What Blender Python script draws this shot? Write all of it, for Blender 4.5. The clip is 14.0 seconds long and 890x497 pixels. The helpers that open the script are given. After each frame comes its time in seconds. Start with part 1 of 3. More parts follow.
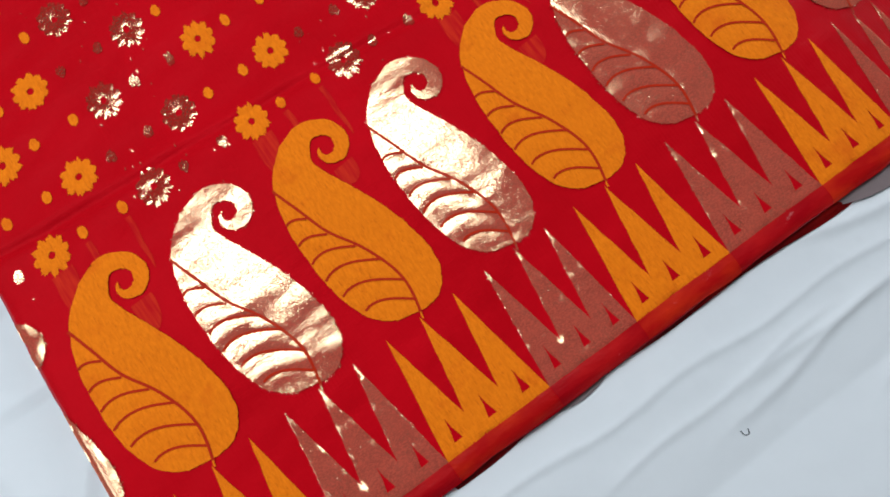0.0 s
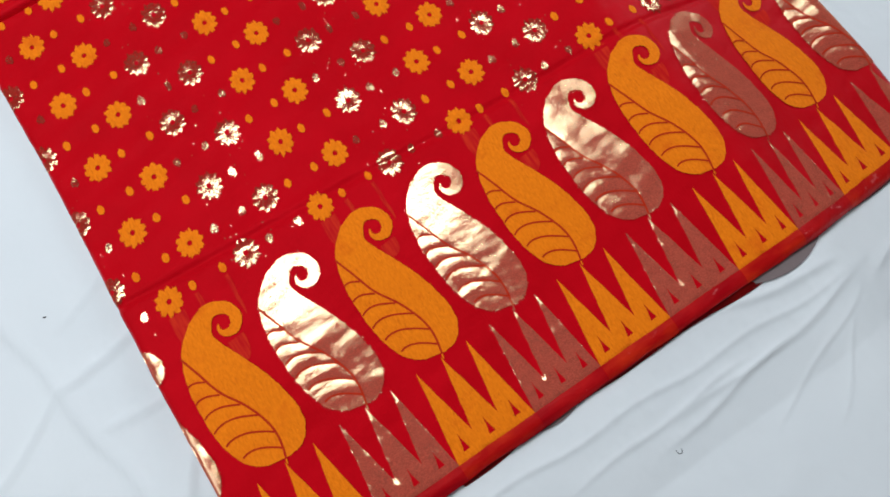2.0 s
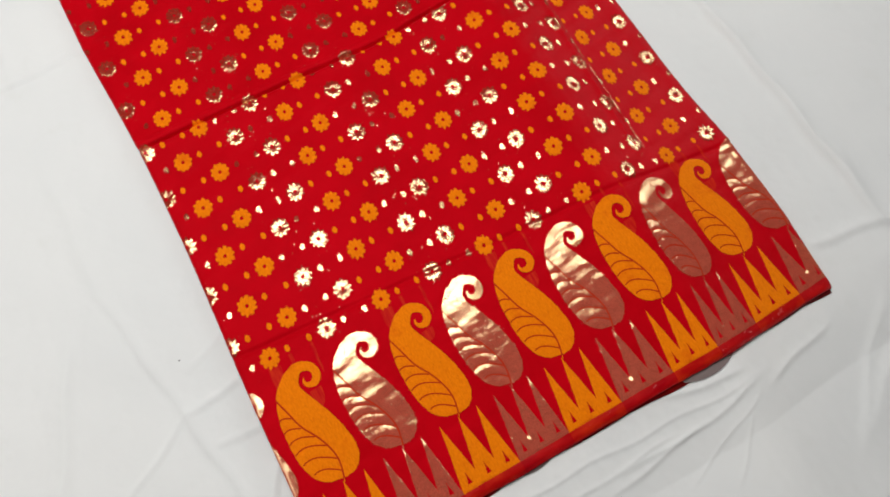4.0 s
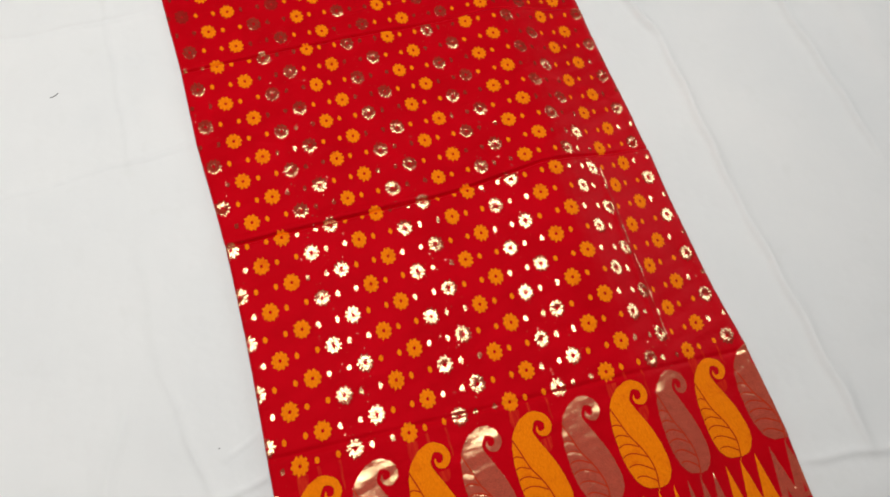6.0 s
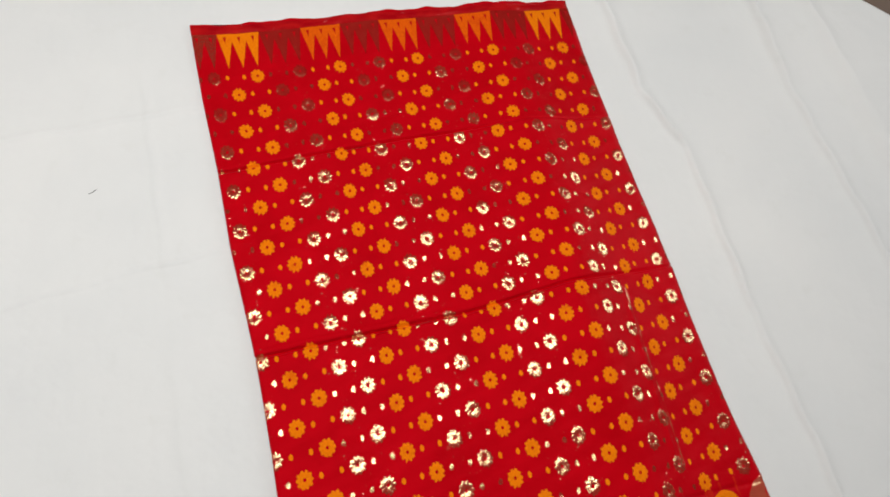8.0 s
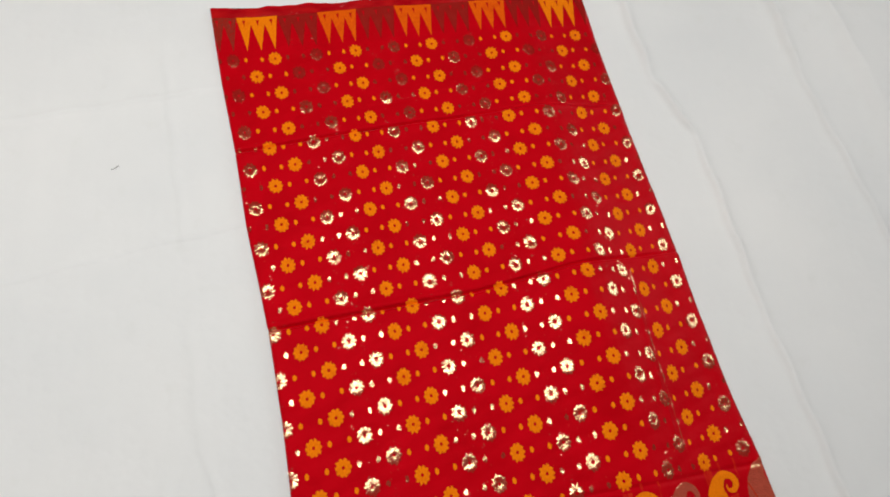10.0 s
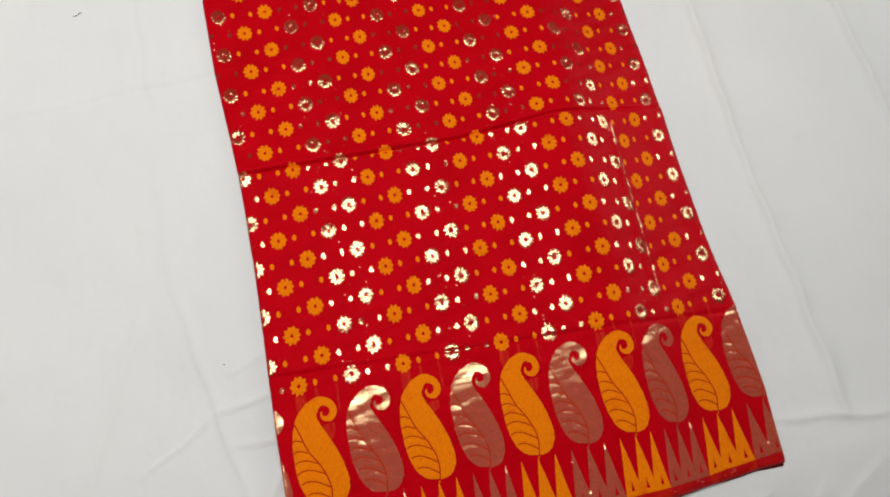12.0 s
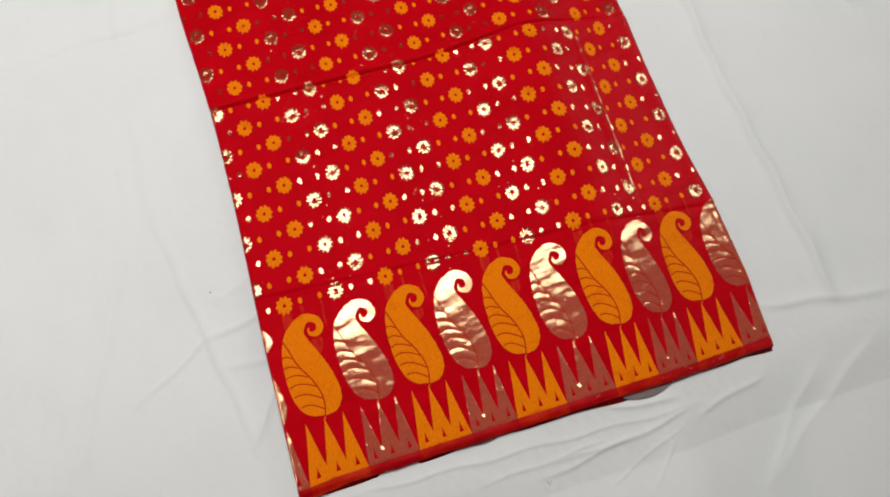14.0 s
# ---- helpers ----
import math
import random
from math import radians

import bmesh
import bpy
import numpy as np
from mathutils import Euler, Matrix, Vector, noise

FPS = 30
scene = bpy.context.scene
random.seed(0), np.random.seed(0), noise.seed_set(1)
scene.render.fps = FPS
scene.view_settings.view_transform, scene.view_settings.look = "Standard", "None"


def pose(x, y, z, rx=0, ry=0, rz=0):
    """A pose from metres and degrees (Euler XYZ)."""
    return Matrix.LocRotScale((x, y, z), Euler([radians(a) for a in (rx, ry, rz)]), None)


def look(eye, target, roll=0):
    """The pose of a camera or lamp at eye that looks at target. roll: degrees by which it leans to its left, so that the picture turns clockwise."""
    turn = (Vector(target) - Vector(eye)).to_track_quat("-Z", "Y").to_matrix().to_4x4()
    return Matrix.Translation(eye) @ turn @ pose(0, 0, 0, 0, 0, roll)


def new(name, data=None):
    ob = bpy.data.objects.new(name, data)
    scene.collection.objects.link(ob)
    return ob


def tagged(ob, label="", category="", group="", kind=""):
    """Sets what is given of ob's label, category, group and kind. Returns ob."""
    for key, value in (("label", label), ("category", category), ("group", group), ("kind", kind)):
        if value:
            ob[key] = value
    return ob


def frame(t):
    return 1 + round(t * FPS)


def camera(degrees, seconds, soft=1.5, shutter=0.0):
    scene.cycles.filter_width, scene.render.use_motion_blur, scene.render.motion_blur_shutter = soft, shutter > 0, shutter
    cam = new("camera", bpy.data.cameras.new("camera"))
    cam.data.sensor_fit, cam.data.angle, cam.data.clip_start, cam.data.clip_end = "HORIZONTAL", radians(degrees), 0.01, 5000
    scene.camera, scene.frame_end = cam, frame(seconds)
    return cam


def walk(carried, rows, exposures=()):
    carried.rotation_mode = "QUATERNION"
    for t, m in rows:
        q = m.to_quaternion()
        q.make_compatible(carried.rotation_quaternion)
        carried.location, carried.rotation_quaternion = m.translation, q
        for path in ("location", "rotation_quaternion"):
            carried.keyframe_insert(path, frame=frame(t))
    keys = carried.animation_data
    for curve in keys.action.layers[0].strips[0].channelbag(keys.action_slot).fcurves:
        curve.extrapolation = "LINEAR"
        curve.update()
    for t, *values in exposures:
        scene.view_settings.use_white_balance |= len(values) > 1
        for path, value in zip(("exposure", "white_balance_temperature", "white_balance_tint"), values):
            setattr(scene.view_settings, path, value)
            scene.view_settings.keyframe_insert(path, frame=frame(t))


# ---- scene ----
# ---- camera ----
cam = camera(72.00, 14.0, soft=1.75)
PATH = [
    (0, 0.1341, -0.0390, 0.3319, 11.12, 1.77, -35.25),
    (0.5, 0.1355, -0.0348, 0.3531, 11.28, 0.98, -34.19),
    (1, 0.1298, -0.0357, 0.3812, 11.62, 0.79, -33.70),
    (1.5, 0.1256, -0.0319, 0.4151, 12.27, 0.76, -33.30),
    (2, 0.1248, -0.0307, 0.4556, 13.41, 0.97, -33.38),
    (2.2, 0.1232, -0.0275, 0.4733, 13.45, 0.95, -33.48),
    (4.3, 0.1097, 0.0024, 0.6830, 16.82, -0.40, -26.17),
    (4.5, 0.1060, 0.0081, 0.6952, 17.45, -0.65, -24.58),
    (5, 0.1017, 0.0285, 0.7303, 19.69, -1.15, -21.54),
    (5.5, 0.0994, 0.0535, 0.7588, 19.85, -2.10, -18.95),
    (6, 0.1032, 0.0990, 0.7732, 20.24, -3.16, -16.34),
    (6.5, 0.1011, 0.1774, 0.7736, 19.91, -2.97, -17.36),
    (7, 0.0996, 0.2279, 0.7866, 20.43, -3.59, -16.41),
    (7.2, 0.0980, 0.2421, 0.7996, 20.97, -3.72, -15.57),
    (9.3, 0.0998, 0.2443, 0.8530, 20.13, -4.18, -12.58),
    (9.5, 0.0982, 0.2332, 0.8524, 20.20, -3.75, -12.25),
    (10, 0.0979, 0.2170, 0.8506, 20.05, -3.34, -12.12),
    (10.5, 0.0972, 0.1868, 0.8457, 19.71, -3.14, -11.74),
    (11, 0.1077, 0.1518, 0.8235, 18.80, -3.17, -12.32),
    (11.5, 0.1101, 0.1185, 0.8049, 16.55, -3.66, -12.12),
    (12, 0.1102, 0.0793, 0.7935, 15.33, -3.24, -12.11),
    (12.5, 0.1147, 0.0422, 0.7915, 15.62, -2.53, -13.66),
    (13, 0.1067, 0.0159, 0.7897, 15.39, -1.73, -15.41),
    (13.5, 0.1173, -0.0172, 0.7837, 15.05, -1.17, -15.94),
    (14, 0.1245, -0.0370, 0.7753, 15.15, -1.21, -16.64),
]
EXPOSURES = [(0.0, 0.05, 5600, 6), (2.2, 0.05, 5700, 6), (4.3, -0.02, 6500, 10), (7.2, -0.06, 6500, 10), (9.3, -0.14, 6500, 10), (14.0, -0.10, 6500, 10)]
walk(cam, [(t, pose(x, y, z, rx, ry, rz)) for t, x, y, z, rx, ry, rz in PATH], EXPOSURES)

# ---- light: a ceiling lamp, and two unseen lights added at the west and east sides ----


def area_lamp(name, at, aim, size, size_y, watts, colour):
    data = bpy.data.lights.new(name, "AREA")
    data.shape, data.size, data.size_y, data.energy, data.color = "RECTANGLE", size, size_y, watts, colour
    new(name, data).matrix_world = look(at, aim)


area_lamp("ceiling_lamp", (-0.10, 0.77, 1.95), (-0.10, 0.771, 0.0), 1.9, 0.77, 37.0, (1.0, 0.985, 0.955))
area_lamp("side_lamp", (-1.6, 0.35, 1.85), (0.0, 0.35, 0.0), 0.7, 1.0, 8.0, (0.97, 0.99, 1.0))
# no window here: added to brighten the right-hand gold and sheet
area_lamp("added_light_east", (2.7, 1.00, 1.15), (0.4, 0.6, 0.0), 0.9, 1.6, 25.0, (0.97, 0.99, 1.0))
world = bpy.data.worlds.new("room_air")
world.use_nodes = True
world.node_tree.nodes["Background"].inputs[0].default_value = (0.8, 0.85, 0.9, 1)
world.node_tree.nodes["Background"].inputs[1].default_value = 0.05
scene.world = world

# ---- materials ----


class Nodes:
    """A small helper round one material's node tree."""

    def __init__(self, name):
        self.mat = bpy.data.materials.new(name)
        self.mat.use_nodes = True
        self.tree = self.mat.node_tree
        self.bsdf = self.tree.nodes["Principled BSDF"]

    def add(self, kind, values=None, **props):
        node = self.tree.nodes.new(kind)
        for key, value in props.items():
            setattr(node, key, value)
        for key, value in (values or {}).items():
            node.inputs[key].default_value = value
        return node

    def link(self, a, b):
        self.tree.links.new(a, b)

    def coords(self, scale=(1, 1, 1), turn=0.0):
        geo = self.add("ShaderNodeNewGeometry")
        mapping = self.add("ShaderNodeMapping", {"Scale": scale, "Rotation": (0, 0, turn)})
        self.link(geo.outputs["Position"], mapping.inputs["Vector"])
        return mapping.outputs["Vector"]

    def noise(self, scale, stretch=(1, 1, 1), detail=3.0, rough=0.55):
        node = self.add("ShaderNodeTexNoise", {"Scale": scale, "Detail": detail, "Roughness": rough})
        self.link(self.coords(stretch), node.inputs["Vector"])
        return node.outputs["Fac"]

    def ramp(self, value, low, high, a, b):
        node = self.add("ShaderNodeMapRange", {"From Min": low, "From Max": high, "To Min": a, "To Max": b})
        self.link(value, node.inputs["Value"])
        return node.outputs["Result"]

    def mix(self, fac, a, b):
        node = self.add("ShaderNodeMix", data_type="RGBA")
        for socket, value in ((node.inputs[6], a), (node.inputs[7], b)):
            if isinstance(value, tuple):
                socket.default_value = (*value, 1)
            else:
                self.link(value, socket)
        self.link(fac, node.inputs[0])
        return node.outputs[2]

    def bump(self, height, strength, distance, normal=None):
        node = self.add("ShaderNodeBump", {"Strength": strength, "Distance": distance})
        self.link(height, node.inputs["Height"])
        if normal is not None:
            self.link(normal, node.inputs["Normal"])
        return node.outputs["Normal"]

    def threads(self, pitch, along):
        """Fine parallel threads, one every pitch metres."""
        node = self.add("ShaderNodeTexWave", {"Scale": 0.314 / pitch / 2, "Distortion": 1.2, "Detail": 1.0, "Detail Scale": 2.0},
                        wave_type="BANDS", bands_direction=along)
        self.link(self.coords(), node.inputs["Vector"])
        return node.outputs["Fac"]

    def set(self, **values):
        for key, value in values.items():
            socket = self.bsdf.inputs[key.replace("_", " ")]
            if isinstance(value, bpy.types.NodeSocket):
                self.link(value, socket)
            else:
                socket.default_value = (*value, 1) if isinstance(value, tuple) and len(value) == 3 else value
        return self


def make_red():
    n = Nodes("red_silk")
    blotch = n.ramp(n.noise(14.0), 0.3, 0.7, 0.0, 1.0)
    grain = n.ramp(n.noise(900.0, (1, 0.25, 1)), 0.3, 0.75, 0.0, 1.0)
    col = n.mix(blotch, (0.445, 0.0006, 0.0045), (0.535, 0.0009, 0.0065))
    col = n.mix(n.ramp(grain, 0, 1, 0.0, 0.22), col, (0.58, 0.003, 0.010))
    crumple = n.bump(n.noise(28.0, (0.7, 1, 1), 4.0, 0.6), 0.5, 0.0035)
    weave = n.bump(n.threads(0.0011, "X"), 0.12, 0.0002, crumple)
    weave = n.bump(n.threads(0.0009, "Y"), 0.12, 0.0002, weave)
    n.set(Base_Color=col, Roughness=0.44, Specular_IOR_Level=0.19, Specular_Tint=(1.0, 0.03, 0.05), Normal=weave)
    return n.mat


def make_orange(name, low, high, thin):
    """Orange thread; thin gives how far the red ground shows through in patches."""
    n = Nodes(name)
    streak = n.ramp(n.noise(700.0, (1.0, 0.35, 1), 4.0), 0.32, 0.72, 0.0, 1.0)
    blotch = n.ramp(n.noise(40.0), 0.3, 0.7, 0.0, 0.5)
    col = n.mix(streak, low, high)
    col = n.mix(blotch, col, tuple(0.5 * (a + b) for a, b in zip(low, high)))
    bare = n.ramp(n.noise(30.0, (1, 1.3, 1), 4.0, 0.6), 0.56, 0.74, 0.0, thin)
    col = n.mix(bare, col, (0.62, 0.045, 0.004))
    slub = n.ramp(n.noise(900.0, (1.5, 0.2, 1), 1.0), 0.64, 0.74, 0.0, 0.4)
    col = n.mix(slub, col, (0.52, 0.06, 0.006))
    weave = n.bump(streak, 0.5, 0.0003)
    weave = n.bump(n.threads(0.0008, "Y"), 0.3, 0.0002, weave)
    weave = n.bump(n.noise(70.0, (0.8, 1, 1), 3.0), 0.4, 0.0012, weave)
    n.set(Base_Color=col, Roughness=0.6, Specular_IOR_Level=0.10, Specular_Tint=(1.0, 0.5, 0.1), Normal=weave)
    return n.mat


def make_gold(name, dark, light, least, most, ripple):
    """Metal thread woven with red: a rosy matt ground under the gloss of many small metal facets."""
    n = Nodes(name)
    grain = n.noise(1350.0, (0.55, 1, 1), 2.0, 0.6)
    speck = n.noise(700.0, (0.8, 1, 1), 2.0, 0.7)
    wear = n.noise(120.0, (0.6, 1, 1), 3.0, 0.6)
    ground = n.mix(n.ramp(grain, 0.35, 0.7, 0.0, 1.0), dark, light)
    normal = n.bump(n.noise(42.0, (0.4, 1, 1), 2.0, 0.5), 0.5, ripple)
    normal = n.bump(speck, 0.5, 0.00018, normal)
    normal = n.bump(grain, 0.5, 0.00014, normal)
    matt = n.add("ShaderNodeBsdfDiffuse")
    n.link(ground, matt.inputs["Color"])
    metal = n.add("ShaderNodeBsdfGlossy", {"Color": (1.0, 0.81, 0.45, 1), "Roughness": 0.06})
    n.link(normal, metal.inputs["Normal"])
    both = n.add("ShaderNodeMixShader")
    cover = n.add("ShaderNodeMath", operation="MULTIPLY")
    n.link(n.ramp(grain, 0.36, 0.58, least, most), cover.inputs[0])
    n.link(n.ramp(wear, 0.3, 0.6, 0.7, 1.0), cover.inputs[1])
    n.link(cover.outputs[0], both.inputs[0])
    n.link(matt.outputs[0], both.inputs[1])
    n.link(metal.outputs[0], both.inputs[2])
    n.link(both.outputs[0], n.tree.nodes["Material Output"].inputs["Surface"])
    n.tree.nodes.remove(n.bsdf)
    return n.mat


def make_line():
    n = Nodes("red_thread_line")
    col = n.mix(n.noise(600.0), (0.40, 0.010, 0.003), (0.56, 0.034, 0.005))
    n.set(Base_Color=col, Roughness=0.65, Specular_IOR_Level=0.05)
    return n.mat


def make_float():
    n = Nodes("loose_float_threads")
    col = n.mix(n.ramp(n.noise(500.0, (1, 0.1, 1)), 0.35, 0.7, 0.0, 1.0), (0.50, 0.003, 0.005), (0.62, 0.026, 0.006))
    n.set(Base_Color=col, Roughness=0.6, Specular_IOR_Level=0.05)
    return n.mat


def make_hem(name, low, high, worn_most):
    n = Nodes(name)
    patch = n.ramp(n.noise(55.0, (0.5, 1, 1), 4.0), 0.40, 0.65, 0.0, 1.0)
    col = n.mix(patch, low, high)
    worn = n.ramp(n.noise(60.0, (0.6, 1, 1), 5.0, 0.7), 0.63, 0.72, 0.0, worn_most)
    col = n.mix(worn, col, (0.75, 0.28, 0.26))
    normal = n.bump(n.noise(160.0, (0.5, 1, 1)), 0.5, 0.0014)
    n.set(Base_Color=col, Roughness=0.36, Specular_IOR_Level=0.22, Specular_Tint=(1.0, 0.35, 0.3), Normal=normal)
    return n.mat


def make_sheet():
    n = Nodes("white_sheet_cloth")
    cloud = n.ramp(n.noise(3.0, (1, 1, 1), 4.0), 0.3, 0.7, 0.0, 1.0)
    col = n.mix(cloud, (0.76, 0.765, 0.76), (0.82, 0.815, 0.80))
    stain = n.ramp(n.noise(22.0, (1, 1, 1), 5.0), 0.62, 0.8, 0.0, 0.25)
    col = n.mix(stain, col, (0.70, 0.70, 0.66))
    normal = n.bump(n.noise(9.0, (1, 1, 1), 4.0), 0.25, 0.012)
    normal = n.bump(n.noise(1500.0), 0.12, 0.0003, normal)
    n.set(Base_Color=col, Roughness=0.8, Specular_IOR_Level=0.2, Normal=normal)
    return n.mat


def make_plain(name, a, b, scale, rough):
    n = Nodes(name)
    grain = n.noise(scale, (1, 1, 1), 5.0)
    n.set(Base_Color=n.mix(grain, a, b), Roughness=rough, Normal=n.bump(grain, 0.2, 0.003))
    return n.mat


RED, LINE, FLOAT, SHEET = make_red(), make_line(), make_float(), make_sheet()
ORANGE = make_orange("orange_thread", (0.78, 0.165, 0.002), (0.95, 0.240, 0.004), 0.45)
# deeper orange with more red showing, for most upper teeth
ORANGE_DEEP = make_orange("deep_orange_thread", (0.66, 0.075, 0.003), (0.84, 0.130, 0.004), 0.9)
HEM = make_hem("red_satin_hem", (0.36, 0.001, 0.005), (0.49, 0.007, 0.008), 0.6)
# hem red again, darkened to paint the shade below the hem edge
FOLD_SHADED = make_hem("shaded_red_silk", (0.15, 0.002, 0.003), (0.32, 0.006, 0.005), 0.0)
HEM_ORANGE = make_hem("orange_red_satin_hem", (0.43, 0.004, 0.004), (0.60, 0.026, 0.005), 0.3)
GOLD = make_gold("gold_zari_dense", (0.52, 0.076, 0.045), (0.64, 0.102, 0.062), 0.05, 0.50, 0.0038)
GOLD_THIN = make_gold("gold_zari_open", (0.36, 0.011, 0.009), (0.46, 0.036, 0.022), 0.05, 0.50, 0.0022)
# same zari, its colour dimmed as if it mirrored only the dark room
GOLD_DIM = make_gold("gold_zari_dim", (0.30, 0.005, 0.006), (0.36, 0.020, 0.014), 0.04, 0.16, 0.0022)
WALL = make_plain("painted_plaster", (0.15, 0.147, 0.14), (0.20, 0.196, 0.19), 6.0, 0.85)
FLOOR = make_plain("brown_floor", (0.10, 0.06, 0.04), (0.18, 0.11, 0.07), 9.0, 0.5)
# opaque taupe that holds the grey shade under the hem
FLAP_SHADED = make_plain("shaded_underlayer", (0.17, 0.125, 0.12), (0.24, 0.18, 0.17), 60.0, 0.7)
FIBRE = make_plain("dark_fibre", (0.06, 0.06, 0.065), (0.12, 0.12, 0.12), 400.0, 0.8)
PALE_FIBRE = make_plain("pale_fibre", (0.75, 0.75, 0.75), (0.85, 0.85, 0.85), 400.0, 0.8)

# ---- the saree's plan: s runs along the hem, v across the cloth from the lower border to the upper one ----
COL = 0.03225           # spacing of the flower columns; a colour stripe is two columns wide
ROW = 0.0642            # spacing of the flowers in one column
HEM_V, TOP_V = -0.0845, 0.984
# how the loosely laid cloth is pulled out of square: millimetres along and across, by s and v
V_KEYS = (-0.08, 0.1, 0.25, 0.43, 0.72, 0.99)
S_ALONG = (-0.1, -0.0315, 0.033, 0.0985, 0.163, 0.2275, 0.292, 0.3565, 0.4205, 0.4365, 0.4685, 0.5005, 0.533, 0.565, 0.66)
S_ACROSS = (-0.1, 0.0, 0.1, 0.2, 0.3, 0.4, 0.44, 0.48, 0.56, 0.66)
PULL_ALONG = [
    (-4.0, -2.2, 4.5, 3.1, 4.5, -1.3, -0.9, -1.5, -8.7, -10.8, -13.4, -11.1, -4.9, 1.7, 20.7),
    (-1.0, -2.0, -0.7, 1.4, 1.1, 1.3, 1.8, -0.2, -0.3, -0.4, -1.5, -2.1, -0.8, 2.6, 11.1),
    (-4.8, -1.0, 3.1, 4.4, 2.7, 4.5, 3.9, 3.0, 7.9, 7.6, 1.3, -4.7, -5.9, -1.9, 2.2),
    (-4.0, 0.5, 2.4, 3.2, 1.1, 4.9, 3.5, 3.7, 7.1, 6.2, 0.2, -5.1, -9.1, -12.1, -4.5),
    (-7.7, -5.3, -1.9, 0.2, -4.0, -5.7, -7.8, -12.0, -10.0, -9.3, -10.5, -13.7, -13.1, -10.3, -1.5),
    (-15.2, -15.2, -12.7, -10.1, -8.4, -7.6, -7.8, -7.0, -11.0, -11.5, -10.1, -6.0, -0.2, 3.2, 6.3),
]
PULL_ACROSS = [
    (-7.8, -1.0, -0.2, 0.1, 0.4, 0.6, 0.2, -0.1, 1.8, 7.6),
    (-6.5, -1.1, -1.9, -0.6, -0.5, 1.2, 0.7, -0.7, 3.7, 12.0),
    (-6.7, -2.1, -0.4, 1.9, -0.8, 2.2, 0.7, -7.4, 0.2, 14.2),
    (-5.1, -3.4, -0.4, 0.4, 1.2, 2.4, 0.3, -6.5, -2.5, 11.1),
    (4.6, -3.5, -2.1, -6.7, -7.5, -11.7, -14.1, -17.6, -12.9, 6.2),
    (25.0, 10.3, 2.7, -1.6, -8.5, -22.3, -23.8, -19.8, -6.7, 4.5),
]


def pull(table, keys, s, v):
    rows = np.array([np.interp(s, keys, r) for r in table]) / 1000
    at = np.clip(np.interp(v, V_KEYS, np.arange(6.0)), 0, 4.9999)
    k = at.astype(int)
    f = at - k
    low, high = (np.take_along_axis(rows, j[None], 0)[0] for j in (k, k + 1))
    return low + (high - low) * f


def left_edge(y):
    return np.interp(y, (-0.082, 0.1, 0.31, 0.43, 0.52, 0.60, 0.723, 0.86, 1.0), (-0.0490, -0.0520, -0.0515, -0.0545, -0.0620, -0.0688, -0.0722, -0.0820, -0.0870))


def right_edge(y):
    return np.interp(y, (-0.082, 0.012, 0.134, 0.257, 0.365, 0.512, 0.671, 0.859, 0.975), (0.5911, 0.5941, 0.5885, 0.5795, 0.5768, 0.5750, 0.5677, 0.5665, 0.5690))


def plan_free(s, v):
    s, v = np.broadcast_arrays(np.asarray(s, float), np.asarray(v, float))
    return s + pull(PULL_ALONG, S_ALONG, s, v), v + pull(PULL_ACROSS, S_ACROSS, s, v)


def plan(s, v):
    """Where the thread at (s, v) of the flat cloth lies on the table."""
    x, y = plan_free(s, v)
    return np.clip(x, left_edge(y) + 0.0004, right_edge(y) - 0.0004), y


SWELL_Y = np.linspace(-0.2, 0.24, 441)
SWELL_Z = np.cumsum(np.interp(SWELL_Y, (-0.20, -0.09, 0.02, 0.05, 0.07, 0.085, 0.11, 0.155, 0.205, 0.24), (0.0, 0.030, 0.055, 0.058, 0.03, -0.005, -0.055, -0.055, -0.01, 0.0))) * 0.001
SWELL_Z -= SWELL_Z[-1] + 0.0012 * np.clip((0.24 - SWELL_Y) / 0.15, 0, 1)


def bed(x, y):
    """The padding under everything: flat, then falling away beyond a rounded ridge."""
    x = x - 0.012 * np.clip((y - 0.42) / 0.1, 0, 1)
    z = 0
    for d in (-0.018, -0.006, 0.006, 0.018):
        z = z + np.interp(x + d, (0.20, 0.25, 0.31, 0.38, 0.415, 0.48, 0.556, 0.75, 1.1), (0, -0.004, -0.002, 0.005, 0.005, -0.018, -0.036, -0.050, -0.060)) / 4
    # a soft swell under the paisley border
    inside = np.clip((x + 0.11) / 0.06, 0, 1) * np.clip((x + 0.030) / 0.035, -0.55, 1) * np.clip((0.65 - x) / 0.06, 0, 1)
    sag = 0.003 * np.clip((x - 0.28) / 0.12, 0, 1) * np.clip((0.16 - y) / 0.08, 0, 1) * np.clip((0.75 - x) / 0.12, 0, 1)
    return z - sag + inside * np.interp(y, SWELL_Y, SWELL_Z)


def waves(x, y, long_x, long_y, count, seed):
    """Smooth irregular ripples, about -1 to 1, with crests mostly long_x by long_y metres."""
    rng = np.random.default_rng(seed)
    out = np.zeros(np.broadcast(x, y).shape)
    for _ in range(count):
        kx, ky = rng.normal(0, 1 / long_x), rng.normal(0, 1 / long_y)
        out += np.sin(2 * np.pi * (kx * x + ky * y) + rng.uniform(0, 6.283))
    return out / math.sqrt(count)


def groove(d, width):
    return np.exp(-np.abs(d) / width)


def edge_lift(x, y):
    """The free edge beside the paisleys stands a little off the sheet."""
    f = np.clip((-0.012 - x) / 0.04, 0, 1)
    return 0.0065 * f * f * (3 - 2 * f) * np.clip((0.20 - y) / 0.10, 0, 1)


